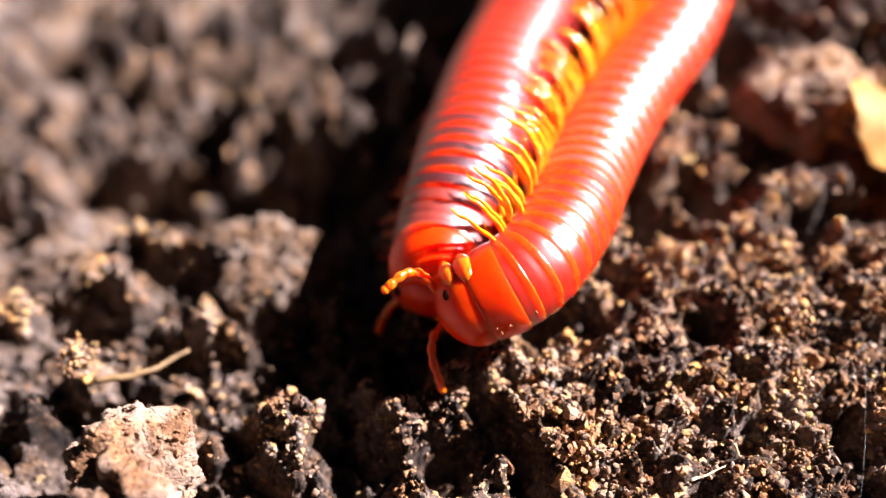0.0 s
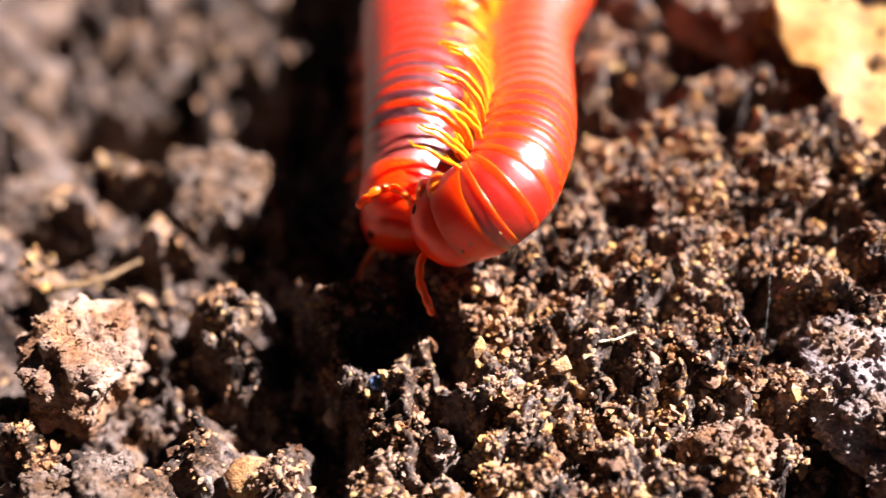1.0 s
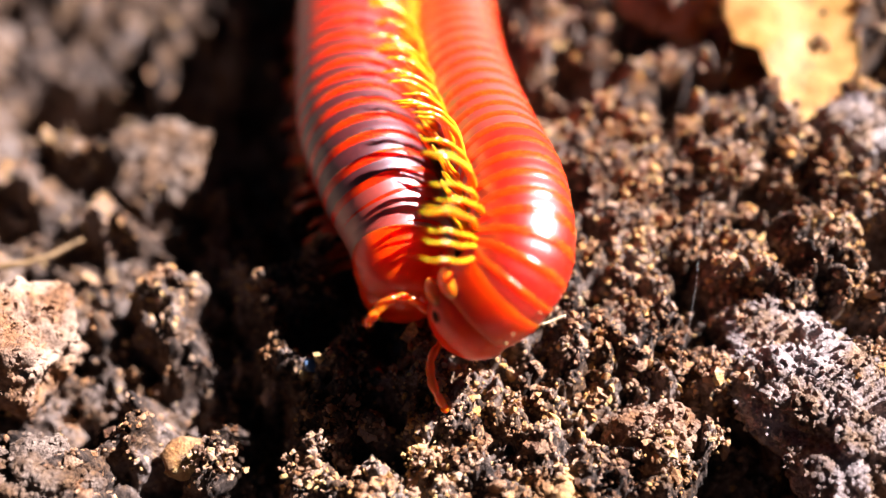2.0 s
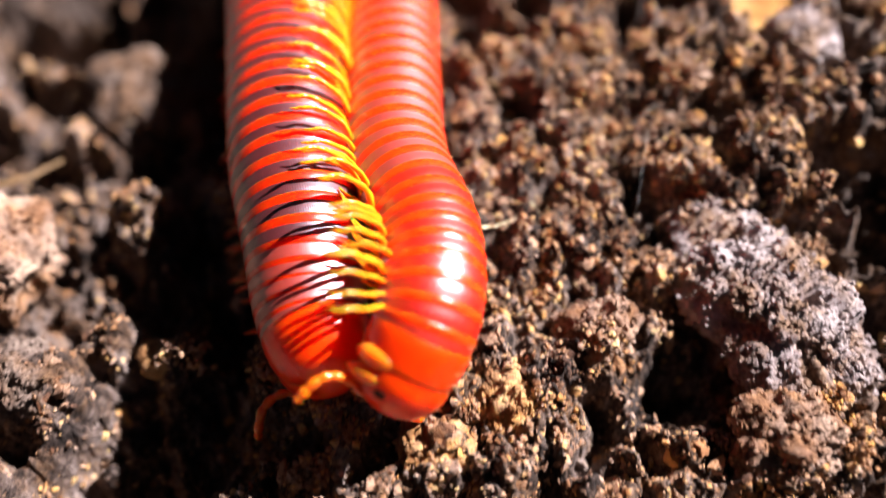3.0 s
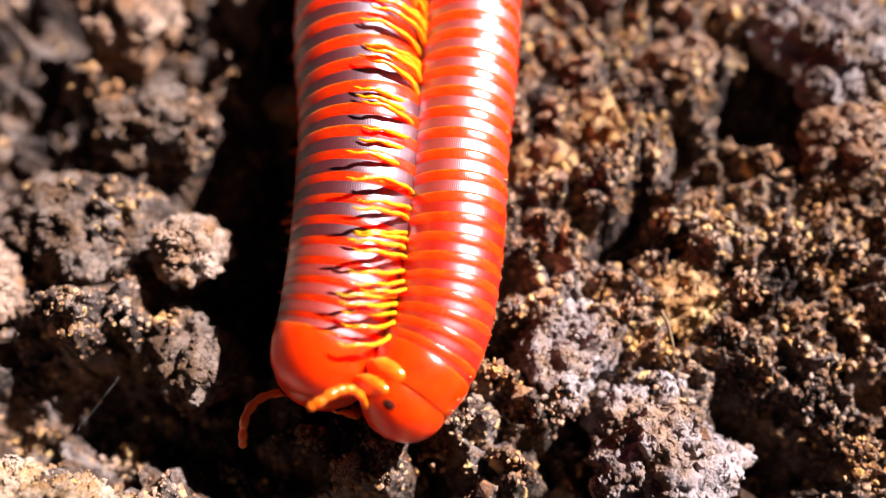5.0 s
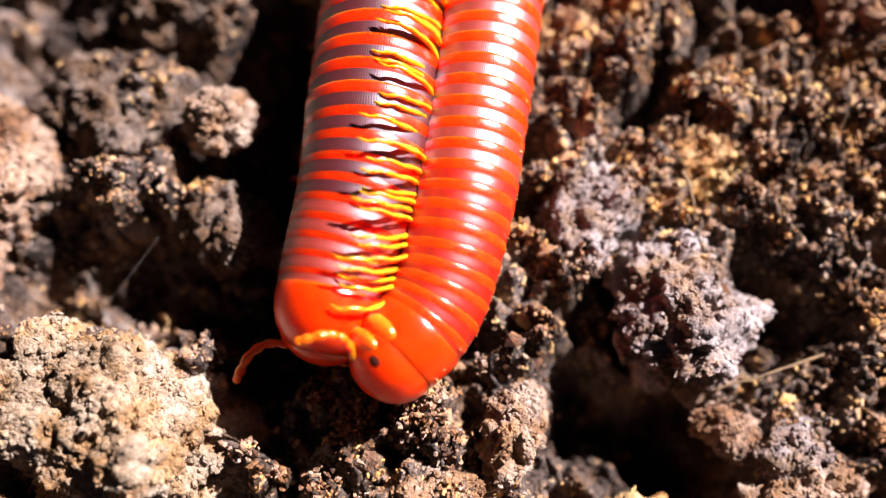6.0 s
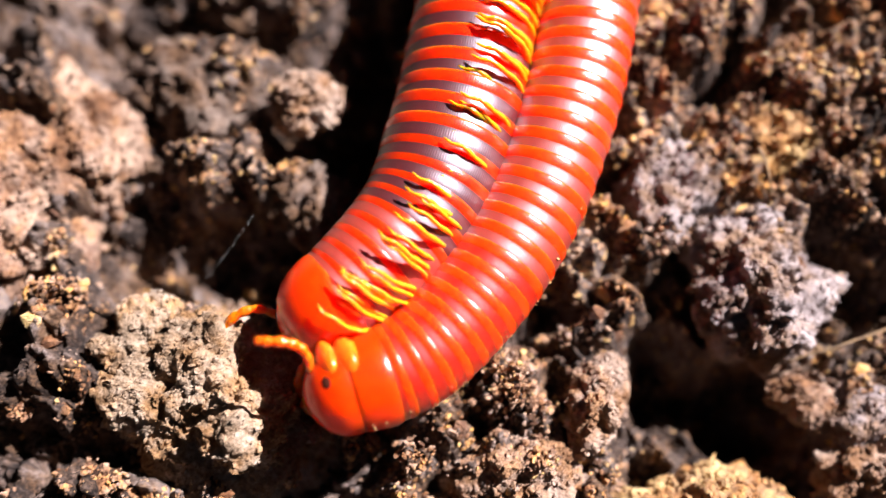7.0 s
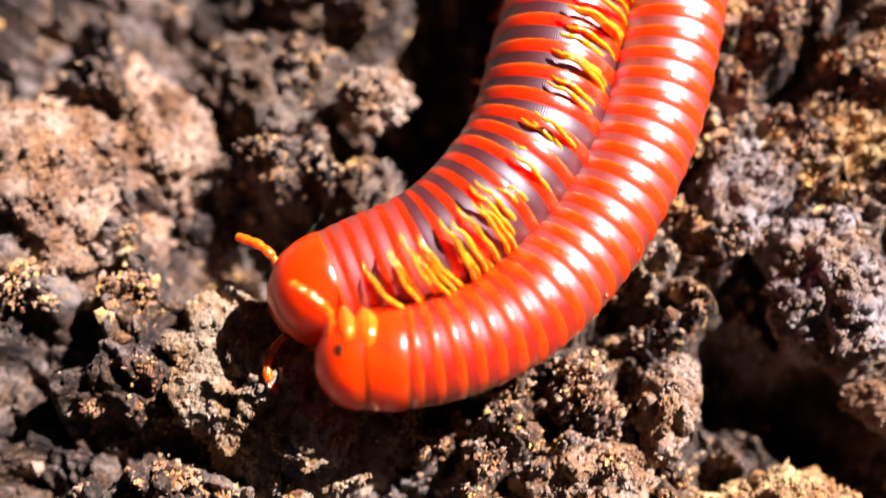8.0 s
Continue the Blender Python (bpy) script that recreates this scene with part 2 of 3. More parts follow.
def land(x, y):
    z = slope(x, y)
    for hx, hy, rx, ry, deep in HOLLOWS:
        q = ((x - hx) / rx) ** 2 + ((y - hy) / ry) ** 2
        if q < 9:
            z -= deep * math.exp(-q * 1.1)
    v = Vector((x, y, 0.35 * z))
    w = noise.noise_vector(v * 1.6) * 0.35
    w2 = noise.noise_vector(v * 6.0) * 0.4
    near = math.exp(-max(0.0, abs(x) - 5) - max(0.0, abs(y + 0.8) - 6))
    rough = 0.7 + 0.8 * noise.noise(v * 0.9)
    # caked plates and clumps with deep voids between them
    a = noise.noise(v * 2.3 + w) + 0.55 * noise.noise(v * 5.3 + w2) + 0.25 * noise.noise(v * 11)
    a += sum(0.45 * math.exp(-((x - fx) ** 2 + (y - fy) ** 2) / r ** 2) for fx, fy, r in FIRM)
    a = min(1.0, max(0.0, (a + 0.24 + 0.10 * min(1.0, max(0.0, x)) - 0.30 / (1 + math.exp(min(9.0, 6 * (x + 0.8))))) / 0.42))
    z -= near * 0.46 * (1 - a * a * (3 - 2 * a))
    hole = noise.noise(v * 7.5 + w2) + 0.45 * noise.noise(v * 16)
    z -= near * 0.15 * min(1.0, max(0.0, (-hole - 0.06) / 0.22))
    z += near * (0.16 * (lump(v, 0.62, w) - 0.6) + rough * 0.18 * (lump(v, 0.24, w + w2) - 0.6)
                 + 0.085 * (lump(v, 0.095, w2) - 0.6))
    return z + near * (0.05 * noise.noise(v * 3.1) + 0.05 * noise.noise(v * 12 + w2) + 0.032 * noise.noise(v * 25))


def spread(lo, hi, step, far):
    inner = list(np.arange(lo, hi + step / 2, step))
    out, d = [], step
    while sum(out) < far:
        d *= 1.45
        out.append(d)
    return [lo - s for s in np.cumsum(out)[::-1]] + inner + [inner[-1] + s for s in np.cumsum(out)]


def gradient_noise(x, y, seed):
    """Smooth noise over arrays, about -1 to 1."""
    i, j = np.floor(x).astype(np.int64), np.floor(y).astype(np.int64)
    u, v = x - i, y - j
    table = np.random.default_rng(seed).uniform(0, 2 * math.pi, 65536)

    def corner(di, dj):
        a = table[((i + di) * 7919 + (j + dj) * 104729) & 65535]
        return np.cos(a) * (u - di) + np.sin(a) * (v - dj)

    su, sv = u * u * u * (u * (u * 6 - 15) + 10), v * v * v * (v * (v * 6 - 15) + 10)
    low, high = corner(0, 0) * (1 - su) + corner(1, 0) * su, corner(0, 1) * (1 - su) + corner(1, 1) * su
    return 1.5 * (low * (1 - sv) + high * sv)


def domes(x, y, seed):
    """Round lumps packed side by side over arrays, 0 to 1."""
    i, j = np.floor(x).astype(np.int64), np.floor(y).astype(np.int64)
    table = np.random.default_rng(seed).uniform(0, 1, (65536, 3))
    best = np.zeros(x.shape)
    for di in (-1, 0, 1):
        for dj in (-1, 0, 1):
            c = table[((i + di) * 7919 + (j + dj) * 104729) & 65535]
            q = ((i + di + c[..., 0] - x) ** 2 + (j + dj + c[..., 1] - y) ** 2) / (0.45 + 0.5 * c[..., 2]) ** 2
            best = np.maximum(best, (0.6 + 0.4 * c[..., 2]) * np.sqrt(np.clip(1 - q, 0, 1)))
    return best


def finer(line, lo, hi):
    """Adds a step halfway between those from lo to hi."""
    return np.array(sorted([*line, *((a + b) / 2 for a, b in zip(line, line[1:]) if a > lo and b < hi)]))


def crumbled(x, y):
    """The finest relief: crumbs baked together, coarser in some patches, cracked in others."""
    wx, wy = x + 0.05 * gradient_noise(x * 9, y * 9, 21), y + 0.05 * gradient_noise(x * 9, y * 9, 22)
    patch = np.clip(0.55 + 0.9 * gradient_noise(x * 1.7, y * 1.7, 23), 0.12, 1)
    z = patch * (0.115 * domes(wx / 0.135, wy / 0.135, 24) + 0.062 * domes(wx / 0.066, wy / 0.066, 25) - 0.08)
    z += 0.030 * domes(wx / 0.034, wy / 0.034, 26) + 0.034 * gradient_noise(wx * 14, wy * 14, 27) + 0.016 * gradient_noise(wx * 33, wy * 33, 28)
    crack = np.abs(gradient_noise(wx * 3.2, wy * 3.2, 29))
    return z - 0.07 * np.clip(1 - crack / 0.10, 0, 1) ** 2


BX, BY = spread(-4.3, 4.2, 0.018, 200), spread(-6.3, 4.6, 0.018, 200)
BASE = np.array([[land(x, y) for x in BX] for y in BY])
LEDGE_X, LEDGE_Y = 2.1 * np.diff(BX)[None, :], 2.1 * np.diff(BY)[:, None]
for _ in range(25):   # crumbs slide until no wall is too steep
    step = np.diff(BASE, axis=1)
    slip = 0.25 * (np.sign(step) * np.maximum(np.abs(step) - LEDGE_X, 0))
    BASE[:, :-1] += slip
    BASE[:, 1:] -= slip
    step = np.diff(BASE, axis=0)
    slip = 0.25 * (np.sign(step) * np.maximum(np.abs(step) - LEDGE_Y, 0))
    BASE[:-1] += slip
    BASE[1:] -= slip
GX, GY = finer(BX, -2.9, 3.1), finer(BY, -5.5, 1.7)
ROWS = np.array([np.interp(GX, BX, row) for row in BASE])
HEIGHT = np.array([np.interp(GY, BY, row) for row in ROWS.T]).T
MX, MY = np.meshgrid(GX, GY)
HEIGHT += np.exp(-np.maximum(0, np.abs(MX) - 5) - np.maximum(0, np.abs(MY + 0.8) - 6)) * crumbled(MX, MY)


def height(x, y):
    i, j = int(np.searchsorted(GX, x)), int(np.searchsorted(GY, y))
    return float(HEIGHT[min(j, len(GY) - 1), min(i, len(GX) - 1)])


def build_ground():
    nx, ny = len(GX), len(GY)
    xs, ys = np.meshgrid(GX, GY)
    co = np.stack([xs, ys, HEIGHT], -1).reshape(-1, 3) * CM
    k = np.arange((ny - 1) * (nx - 1))
    k = k // (nx - 1) * nx + k % (nx - 1)
    faces = np.stack([k, k + 1, k + nx + 1, k + nx], -1)
    me = bpy.data.meshes.new("ground")
    me.from_pydata(co.tolist(), [], faces.tolist())
    me.materials.append(SOIL)
    me.polygons.foreach_set("use_smooth", [True] * len(faces))
    tagged(new("ground", me), "dark brown crumbly garden soil with pits and lumps", "soil", kind="structure")


build_ground()


def ball(level):
    bm = bmesh.new()
    bmesh.ops.create_icosphere(bm, subdivisions=level, radius=1)
    out = np.array([v.co for v in bm.verts]), np.array([[v.index for v in f.verts] for f in bm.faces])
    bm.free()
    return out


def grains(spots, level, rng):
    """Uneven grains at spots (x, y, z, radius), joined into one mesh."""
    base, tri = ball(level)
    n, k = len(spots), len(base)
    v = base[None] * (1 + rng.normal(0, 0.30, (n, k, 1)).clip(-0.5, 0.8)) * rng.uniform(0.5, 1.4, (n, 1, 3))
    q, _ = np.linalg.qr(rng.normal(size=(n, 3, 3)))
    v = v @ q * spots[:, None, 3:] + spots[:, None, :3]
    me = bpy.data.meshes.new("grains")
    me.from_pydata((v.reshape(-1, 3) * CM).tolist(), [], (tri[None] + np.arange(n)[:, None, None] * k).reshape(-1, 3).tolist())
    me.materials.append(CRUMB)
    return me


def heights(x, y):
    i, j = np.searchsorted(GX, x), np.searchsorted(GY, y)
    return HEIGHT[j, i]


KX, KY = np.clip(MX, -4.5, 4.5), np.clip(MY, -6.5, 5.0)
SLOPE = np.maximum(0.286 + 0.098 * KX - 0.059 * KY + 0.0497 * KX * KY - 0.0017 * KX ** 2 - 0.0271 * KY ** 2, -1.4)


def carpet(rng, count, x0, x1, y0, y1, low, high):
    """Grains lying all over a stretch of ground, fewer in the hollows."""
    x, y = rng.uniform(x0, x1, count), rng.uniform(y0, y1, count)
    z = heights(x, y)
    up = z - SLOPE[np.searchsorted(GY, y), np.searchsorted(GX, x)]
    keep = rng.random(count) < np.clip(1.0 + 3.5 * (up + 0.05), 0.2, 1)
    r = low * (high / low) ** (rng.random(count) ** 1.8)
    return np.stack([x, y, z + rng.uniform(-0.75, 0.15, count) * r, r], 1)[keep]


def strew(heaps, seed):
    """Crumbs baked into small heaps, and a carpet of loose ones."""
    rng = np.random.default_rng(seed)
    bits = []
    while len(bits) < heaps:
        x, y = rng.uniform(-3.9, 3.8), rng.uniform(-5.8, 3.0)
        keep = 0.62 + 0.9 * noise.noise(Vector((x * 1.1, y * 1.1, seed)))
        z = height(x, y)
        if rng.random() > keep or (z < slope(x, y) - 0.12 and rng.random() < 0.92):
            continue
        r = 0.05 * (0.17 / 0.05) ** (rng.random() ** 1.6)
        n = int(12 + 3400 * r * r)
        way = rng.normal(size=(n, 3))
        way /= np.linalg.norm(way, axis=1)[:, None]
        way[:, 2] = np.abs(way[:, 2]) * 1.2 - 0.2
        size = 0.008 * (0.027 / 0.008) ** (rng.random(n) ** 1.5)
        spot = np.array([x, y, z]) + way * rng.uniform(0.7, 1.3, 3) * (r * rng.uniform(0.35, 1.0, n))[:, None]
        bits.append(np.concatenate([spot, size[:, None]], 1))
    tagged(new("soil_lumps", grains(np.concatenate(bits), 1, rng)), "heaps of brown and ochre soil crumbs baked together", "soil lumps", kind="stuff")
    loose = [carpet(rng, 54000, -2.7, 3.0, -5.4, 1.6, 0.007, 0.025), carpet(rng, 5000, -4.2, 4.1, -6.2, 4.5, 0.02, 0.06)]
    tagged(new("soil_crumbs", grains(np.concatenate(loose), 1, rng)), "tan, reddish and ochre crumbs of loose soil", "soil crumbs", kind="stuff")


strew(620, 3)


def clod(label, x, y, z, size, turn, material, seed, rough=1.0, level=5, name="soil_clod", category="clod"):
    """A crumbly clod about as large as size (three half axes)."""
    bm = bmesh.new()
    bmesh.ops.create_icosphere(bm, subdivisions=level, radius=1)
    shift = Vector((seed * 7.3, seed * 3.1, seed * 1.7))
    big = max(size)
    for v in bm.verts:
        n = v.co.copy()
        p = Vector([n[k] * size[k] for k in range(3)])
        k = 1 + 0.38 * noise.noise(n * 1.3 + shift) + 0.25 * noise.noise(n * 3.0 + shift)
        bits = rough * (0.17 * (lump(p + shift, 0.24, noise.noise_vector(p * 4) * 0.3) - 0.5)
                        + 0.085 * (lump(p + shift, 0.09, noise.noise_vector(p * 9) * 0.3) - 0.5)
                        + 0.05 * noise.noise(p * 16 + shift) + 0.03 * noise.noise(p * 34 + shift))
        v.co = p * k + n * bits * min(1.0, big * 2.2)
    skin = [v.co.copy() for v in bm.verts if v.co.z > -0.3 * size[2]]
    ob = part(name, bm, material)
    ob.matrix_world = at(x, y, z, *turn)
    if rough > 0.5:
        rng = np.random.default_rng(seed)
        n = int(7500 * big * big) + 120
        pick = [skin[k] for k in rng.integers(0, len(skin), n)]
        r = 0.008 * (0.026 / 0.008) ** rng.random(n)
        crust = new("crust", grains(np.array([(*(c * 0.99), k) for c, k in zip(pick, r)]), 1, rng))
        crust.data.materials[0] = material
        crust.parent = ob
        tagged(crust, "crust of small clinging crumbs")
    return tagged(ob, label, category)


# label, place, half axes, turn, material, seed
CLODS = [
    ("pale tan clod with a rough granular top", -1.82, -4.17, 0.05, (0.72, 0.44, 0.36), (0, 16, -32), CREAM, 1),
    ("pinkish grey clod with an ochre edge", 1.4, -3.28, 0.0, (0.31, 0.50, 0.25), (0, 0, 12), GREY, 2),
    ("tan clod standing in dark soil", -2.14, -0.50, 0.13, (0.30, 0.30, 0.30), (0, 0, 30), REDDISH, 3),
    ("narrow upright brown crumb clod", 0.42, -4.1, -0.04, (0.12, 0.27, 0.25), (10, 0, -12), PALE, 4),
    ("low brown clod of joined crumbs", -0.05, -4.55, -0.1, (0.32, 0.2, 0.2), (0, 0, 8), PALE, 5),
    ("small grey rounded clod", 2.08, -4.12, -0.2, (0.19, 0.17, 0.15), (0, 0, 0), GREY, 6),
    ("oblong brown chip of soil", 1.75, -4.03, -0.22, (0.22, 0.1, 0.1), (0, 0, -40), REDDISH, 7),
    ("pale clod at the edge of a hollow", 2.2, -4.4, -0.28, (0.32, 0.2, 0.16), (0, 0, 12), PALE, 8),
    # the millipedes' shadow on this clod is put into its darker colour
    ("brown clod beside the millipedes, darkened for their shadow", -1.33, -2.92, 0.04, (0.25, 0.22, 0.22), (0, 0, 0), UMBER, 9),
    ("sunlit tan lump of soil", -1.44, -2.28, 0.26, (0.2, 0.16, 0.18), (0, 0, 20), PALE, 10),
    ("yellowish crumb clod on brown soil", 1.13, -1.3, 0.25, (0.17, 0.22, 0.2), (0, 0, 15), YELLOW, 11),
    ("ochre crumb clod on brown soil", 0.72, -1.58, 0.22, (0.18, 0.18, 0.17), (0, 0, 0), YELLOW, 12),
    ("grey ridge of caked soil", 2.66, -0.6, 0.42, (0.36, 0.68, 0.15), (0, -8, 37), GREY, 13),
    ("reddish brown crumbly clod", 2.65, -1.4, 0.34, (0.28, 0.22, 0.22), (0, 0, 0), REDDISH, 14),
    ("flat tan lump of soil", -1.84, -1.35, 0.1, (0.34, 0.2, 0.2), (0, 0, -10), UMBER, 16),
    ("orange brown lump of soil", 0.08, -2.45, 0.21, (0.24, 0.20, 0.18), (0, 0, 10), ORANGE, 17),
    ("long pale ridge of soil", -3.4, -2.9, 0.1, (0.5, 0.65, 0.3), (0, 0, 30), REDDISH, 18),
    ("tan slab of caked soil", -2.95, -2.5, 0.05, (0.3, 0.5, 0.25), (0, 0, 25), REDDISH, 19),
    ("tan crumbly lump of soil", -2.15, -2.1, 0.05, (0.42, 0.28, 0.2), (0, 0, -15), UMBER, 20),
    ("ochre crumb clod beside a hollow", 1.1, -4.7, -0.25, (0.4, 0.2, 0.18), (0, 0, 5), YELLOW, 21),
    ("grey brown caked clod", 0.87, -2.74, 0.08, (0.22, 0.33, 0.2), (0, 0, -8), GREY, 22),
    ("brown crumbly clod by a dark hollow", 1.63, -0.78, 0.28, (0.22, 0.16, 0.18), (0, 0, 0), REDDISH, 23),
    ("yellow crumb clod on red soil", 1.6, -2.36, 0.12, (0.27, 0.16, 0.16), (0, 0, 8), YELLOW, 24),
    ("blurred brown clod in the lower soil", -1.75, 1.3, -0.45, (0.4, 0.32, 0.25), (0, 0, 0), UMBER, 25),
    ("broad pale clod in the lower soil", -3.0, 1.1, -0.80, (0.7, 0.34, 0.22), (0, 0, 15), UMBER, 26),
    ("tan clod behind the millipedes", 2.1, 3.0, 0.25, (0.45, 0.35, 0.25), (0, 0, 20), PALE, 28),
    ("light grey pebble beside the dry leaf", 2.95, 1.35, 0.62, (0.24, 0.19, 0.15), (0, 0, 25), GREY, 29),
]
for label, x, y, z, size, turn, material, seed in CLODS:
    clod(label, x, y, z, size, turn, material, seed, level=6 if seed < 3 else 5 if max(size) > 0.24 else 4)
clod("small glossy yellow pebble", -1.0, -1.05, 0.0, (0.15, 0.11, 0.1), (0, 0, 10), YELLOW, 41, 0.3, 3, "pebble", "pebble")

clod("small blue grey bead of stone in a hollow", -0.38, -0.5, height(-0.38, -0.5) + 0.02, (0.04, 0.05, 0.035), (0, 0, 20), SLATE, 43, 0.1, 3, "pebble", "pebble")


def dry_leaf():
    """A torn piece of a dead leaf, thin and wavy."""
    bm = bmesh.new()
    n = 26
    rows = []
    for j in range(n + 1):
        for i in range(n + 1):
            u, v = i / n * 2 - 1, j / n * 2 - 1
            w = 1 + 0.22 * noise.noise(Vector((u * 2.2, v * 2.2, 4)))
            a, r = math.atan2(v, u), max(abs(u), abs(v))
            edge = 1 + 0.18 * math.sin(3 * a + 1) + 0.10 * math.sin(7 * a) + 0.05 * math.sin(17 * a)
            x, y = math.cos(a) * r * edge * 0.40 * w, math.sin(a) * r * edge * 0.72 * w
            rows.append(bm.verts.new((x, y, 0.10 * noise.noise(Vector((x * 2, y * 2, 1))) + 0.12 * x * x)))
    for j in range(n):
        for i in range(n):
            k = j * (n + 1) + i
            bm.faces.new((rows[k], rows[k + 1], rows[k + n + 2], rows[k + n + 1]))
    bmesh.ops.solidify(bm, geom=bm.faces[:], thickness=0.02)
    ob = part("dry_leaf", bm, LEAF)
    ob.matrix_world = at(2.68, 2.2, 0.66, 4, -10, 18)
    tagged(ob, "torn piece of dry orange tan leaf on the soil", "leaf")


dry_leaf()


def fibre(name, label, points, radius, material, category):
    p = curve([(x, y, z) for x, y, z in points], 8)
    p = [q + 0.012 * noise.noise_vector(q * 9) for q in p]
    tagged(part(name, tube(p, [radius * (1 - 0.6 * k / len(p)) for k in range(len(p))], 6), material), label, category)


fibre("rootlet", "thin brown rootlet bridging a dark hollow", [(2.3, -3.56, -0.02), (1.87, -3.72, 0.0), (1.45, -3.85, -0.06)], 0.010, ROOT, "root")
fibre("rootlet", "short pale brown rootlet in crumbly soil", [(1.42, -2.54, 0.34), (1.47, -2.68, 0.33), (1.5, -2.85, 0.24)], 0.013, ROOT, "root")
fibre("rootlet", "curved yellow brown rootlet over a hollow", [(-2.6, 0.15, -0.1), (-2.35, 0.22, -0.08), (-2.1, 0.45, -0.12)], 0.03, ROOT, "root")
fibre("hair", "fine pale fungal thread over the soil", [(1.95, 0.66, 0.72), (1.75, 0.45, 0.68), (1.55, 0.24, 0.58)], 0.0009, HAIR, "thread")
fibre("hair", "fine pale fungal thread over the soil", [(1.9, 0.6, 0.72), (1.82, 0.0, 0.68), (1.7, -0.6, 0.6)], 0.0006, HAIR, "thread")
fibre("hair", "broken white thread across a shadowed hollow", [(-1.66, -3.12, 0.42), (-1.78, -3.32, 0.4), (-1.92, -3.56, 0.42)], 0.0004, HAIR, "thread")

for x0, y0, x1, y1 in ((1.19, 0.03, 1.29, -0.06), (0.87, -0.28, 1.10, -0.14), (1.5, -1.9, 1.62, -1.85), (0.5, -3.1, 0.56, -3.22)):
    fibre("straw_bit", "tiny pale splinter of straw on the crumbs", [(x, y, height(x, y) + 0.05) for x, y in ((x0, y0), ((x0 + x1) / 2, (y0 + y1) / 2), (x1, y1))],
          0.009, STRAW, "straw")

# ---- the two millipedes ----
# places of six stations along each body (0, 0.5, 1.0, 1.6, 2.4 and 3.4 cm behind the brow): seconds, x, y, z
MALE_0 = [(0, -0.52, 0.53, 0.60), (0.5, -0.41, 0.33, 0.69), (1, -0.14, 0.22, 0.77), (1.5, 0.08, -0.13, 0.82), (1.7, 0.22, -0.33, 0.83), (2.8, 0.57, -1.11, 0.81), (3, 0.45, -1.51, 0.78), (3.5, 0.22, -2.13, 0.67), (4, -0.04, -2.61, 0.62), (4.2, -0.10, -2.81, 0.60), (5.3, -0.25, -3.51, 0.54), (5.5, -0.37, -3.63, 0.53), (6, -0.38, -3.93, 0.50), (6.5, -0.83, -4.02, 0.57), (7, -1.16, -4.24, 0.65), (7.5, -1.25, -4.31, 0.75), (8, -1.49, -4.10, 0.80)]
MALE_1 = [(0, -0.13, 0.74, 0.80), (0.5, -0.01, 0.37, 0.94), (1, 0.23, 0.31, 1.05), (1.5, 0.46, 0.02, 1.10), (1.7, 0.57, -0.14, 1.12), (2.8, 0.79, -0.74, 1.04), (3, 0.62, -1.12, 1.01), (3.5, 0.38, -1.68, 0.78), (4, 0.16, -2.16, 0.65), (4.2, 0.11, -2.36, 0.63), (5.3, 0.03, -3.10, 0.57), (5.5, -0.05, -3.26, 0.55), (6, -0.07, -3.55, 0.52), (6.5, -0.42, -3.72, 0.56), (7, -0.70, -4.04, 0.61), (7.5, -0.80, -4.14, 0.67), (8, -0.99, -4.02, 0.74)]
MALE_2 = [(0, 0.10, 1.17, 0.73), (0.5, 0.18, 0.79, 0.87), (1, 0.36, 0.73, 0.99), (1.5, 0.51, 0.45, 1.08), (1.7, 0.61, 0.30, 1.11), (2.8, 0.70, -0.27, 1.02), (3, 0.59, -0.64, 0.97), (3.5, 0.34, -1.18, 0.77), (4, 0.18, -1.66, 0.67), (4.2, 0.14, -1.87, 0.66), (5.3, 0.14, -2.62, 0.61), (5.5, 0.10, -2.78, 0.60), (6, 0.06, -3.07, 0.57), (6.5, -0.13, -3.33, 0.56), (7, -0.37, -3.70, 0.58), (7.5, -0.46, -3.83, 0.59), (8, -0.57, -3.81, 0.66)]
MALE_3 = [(0, 0.27, 1.72, 0.58), (0.5, 0.26, 1.41, 0.66), (1, 0.40, 1.40, 0.71), (1.5, 0.44, 1.12, 0.81), (1.7, 0.52, 0.96, 0.84), (2.8, 0.43, 0.29, 0.83), (3, 0.37, -0.05, 0.80), (3.5, 0.24, -0.59, 0.72), (4, 0.15, -1.06, 0.69), (4.2, 0.12, -1.27, 0.68), (5.3, 0.18, -2.02, 0.65), (5.5, 0.17, -2.19, 0.64), (6, 0.14, -2.48, 0.62), (6.5, 0.05, -2.76, 0.60), (7, -0.06, -3.19, 0.57), (7.5, -0.13, -3.35, 0.56), (8, -0.18, -3.39, 0.59)]
MALE_4 = [(0, 0.55, 2.47, 0.49), (0.5, 0.38, 2.24, 0.52), (1, 0.41, 2.28, 0.48), (1.5, 0.38, 1.98, 0.53), (1.7, 0.39, 1.81, 0.55), (2.8, 0.26, 1.10, 0.62), (3, 0.25, 0.76, 0.64), (3.5, 0.17, 0.21, 0.66), (4, 0.05, -0.27, 0.66), (4.2, 0.12, -0.47, 0.67), (5.3, 0.21, -1.23, 0.68), (5.5, 0.20, -1.39, 0.68), (6, 0.23, -1.69, 0.67), (6.5, 0.15, -1.97, 0.68), (7, 0.21, -2.44, 0.62), (7.5, 0.17, -2.61, 0.61), (8, 0.19, -2.70, 0.59)]
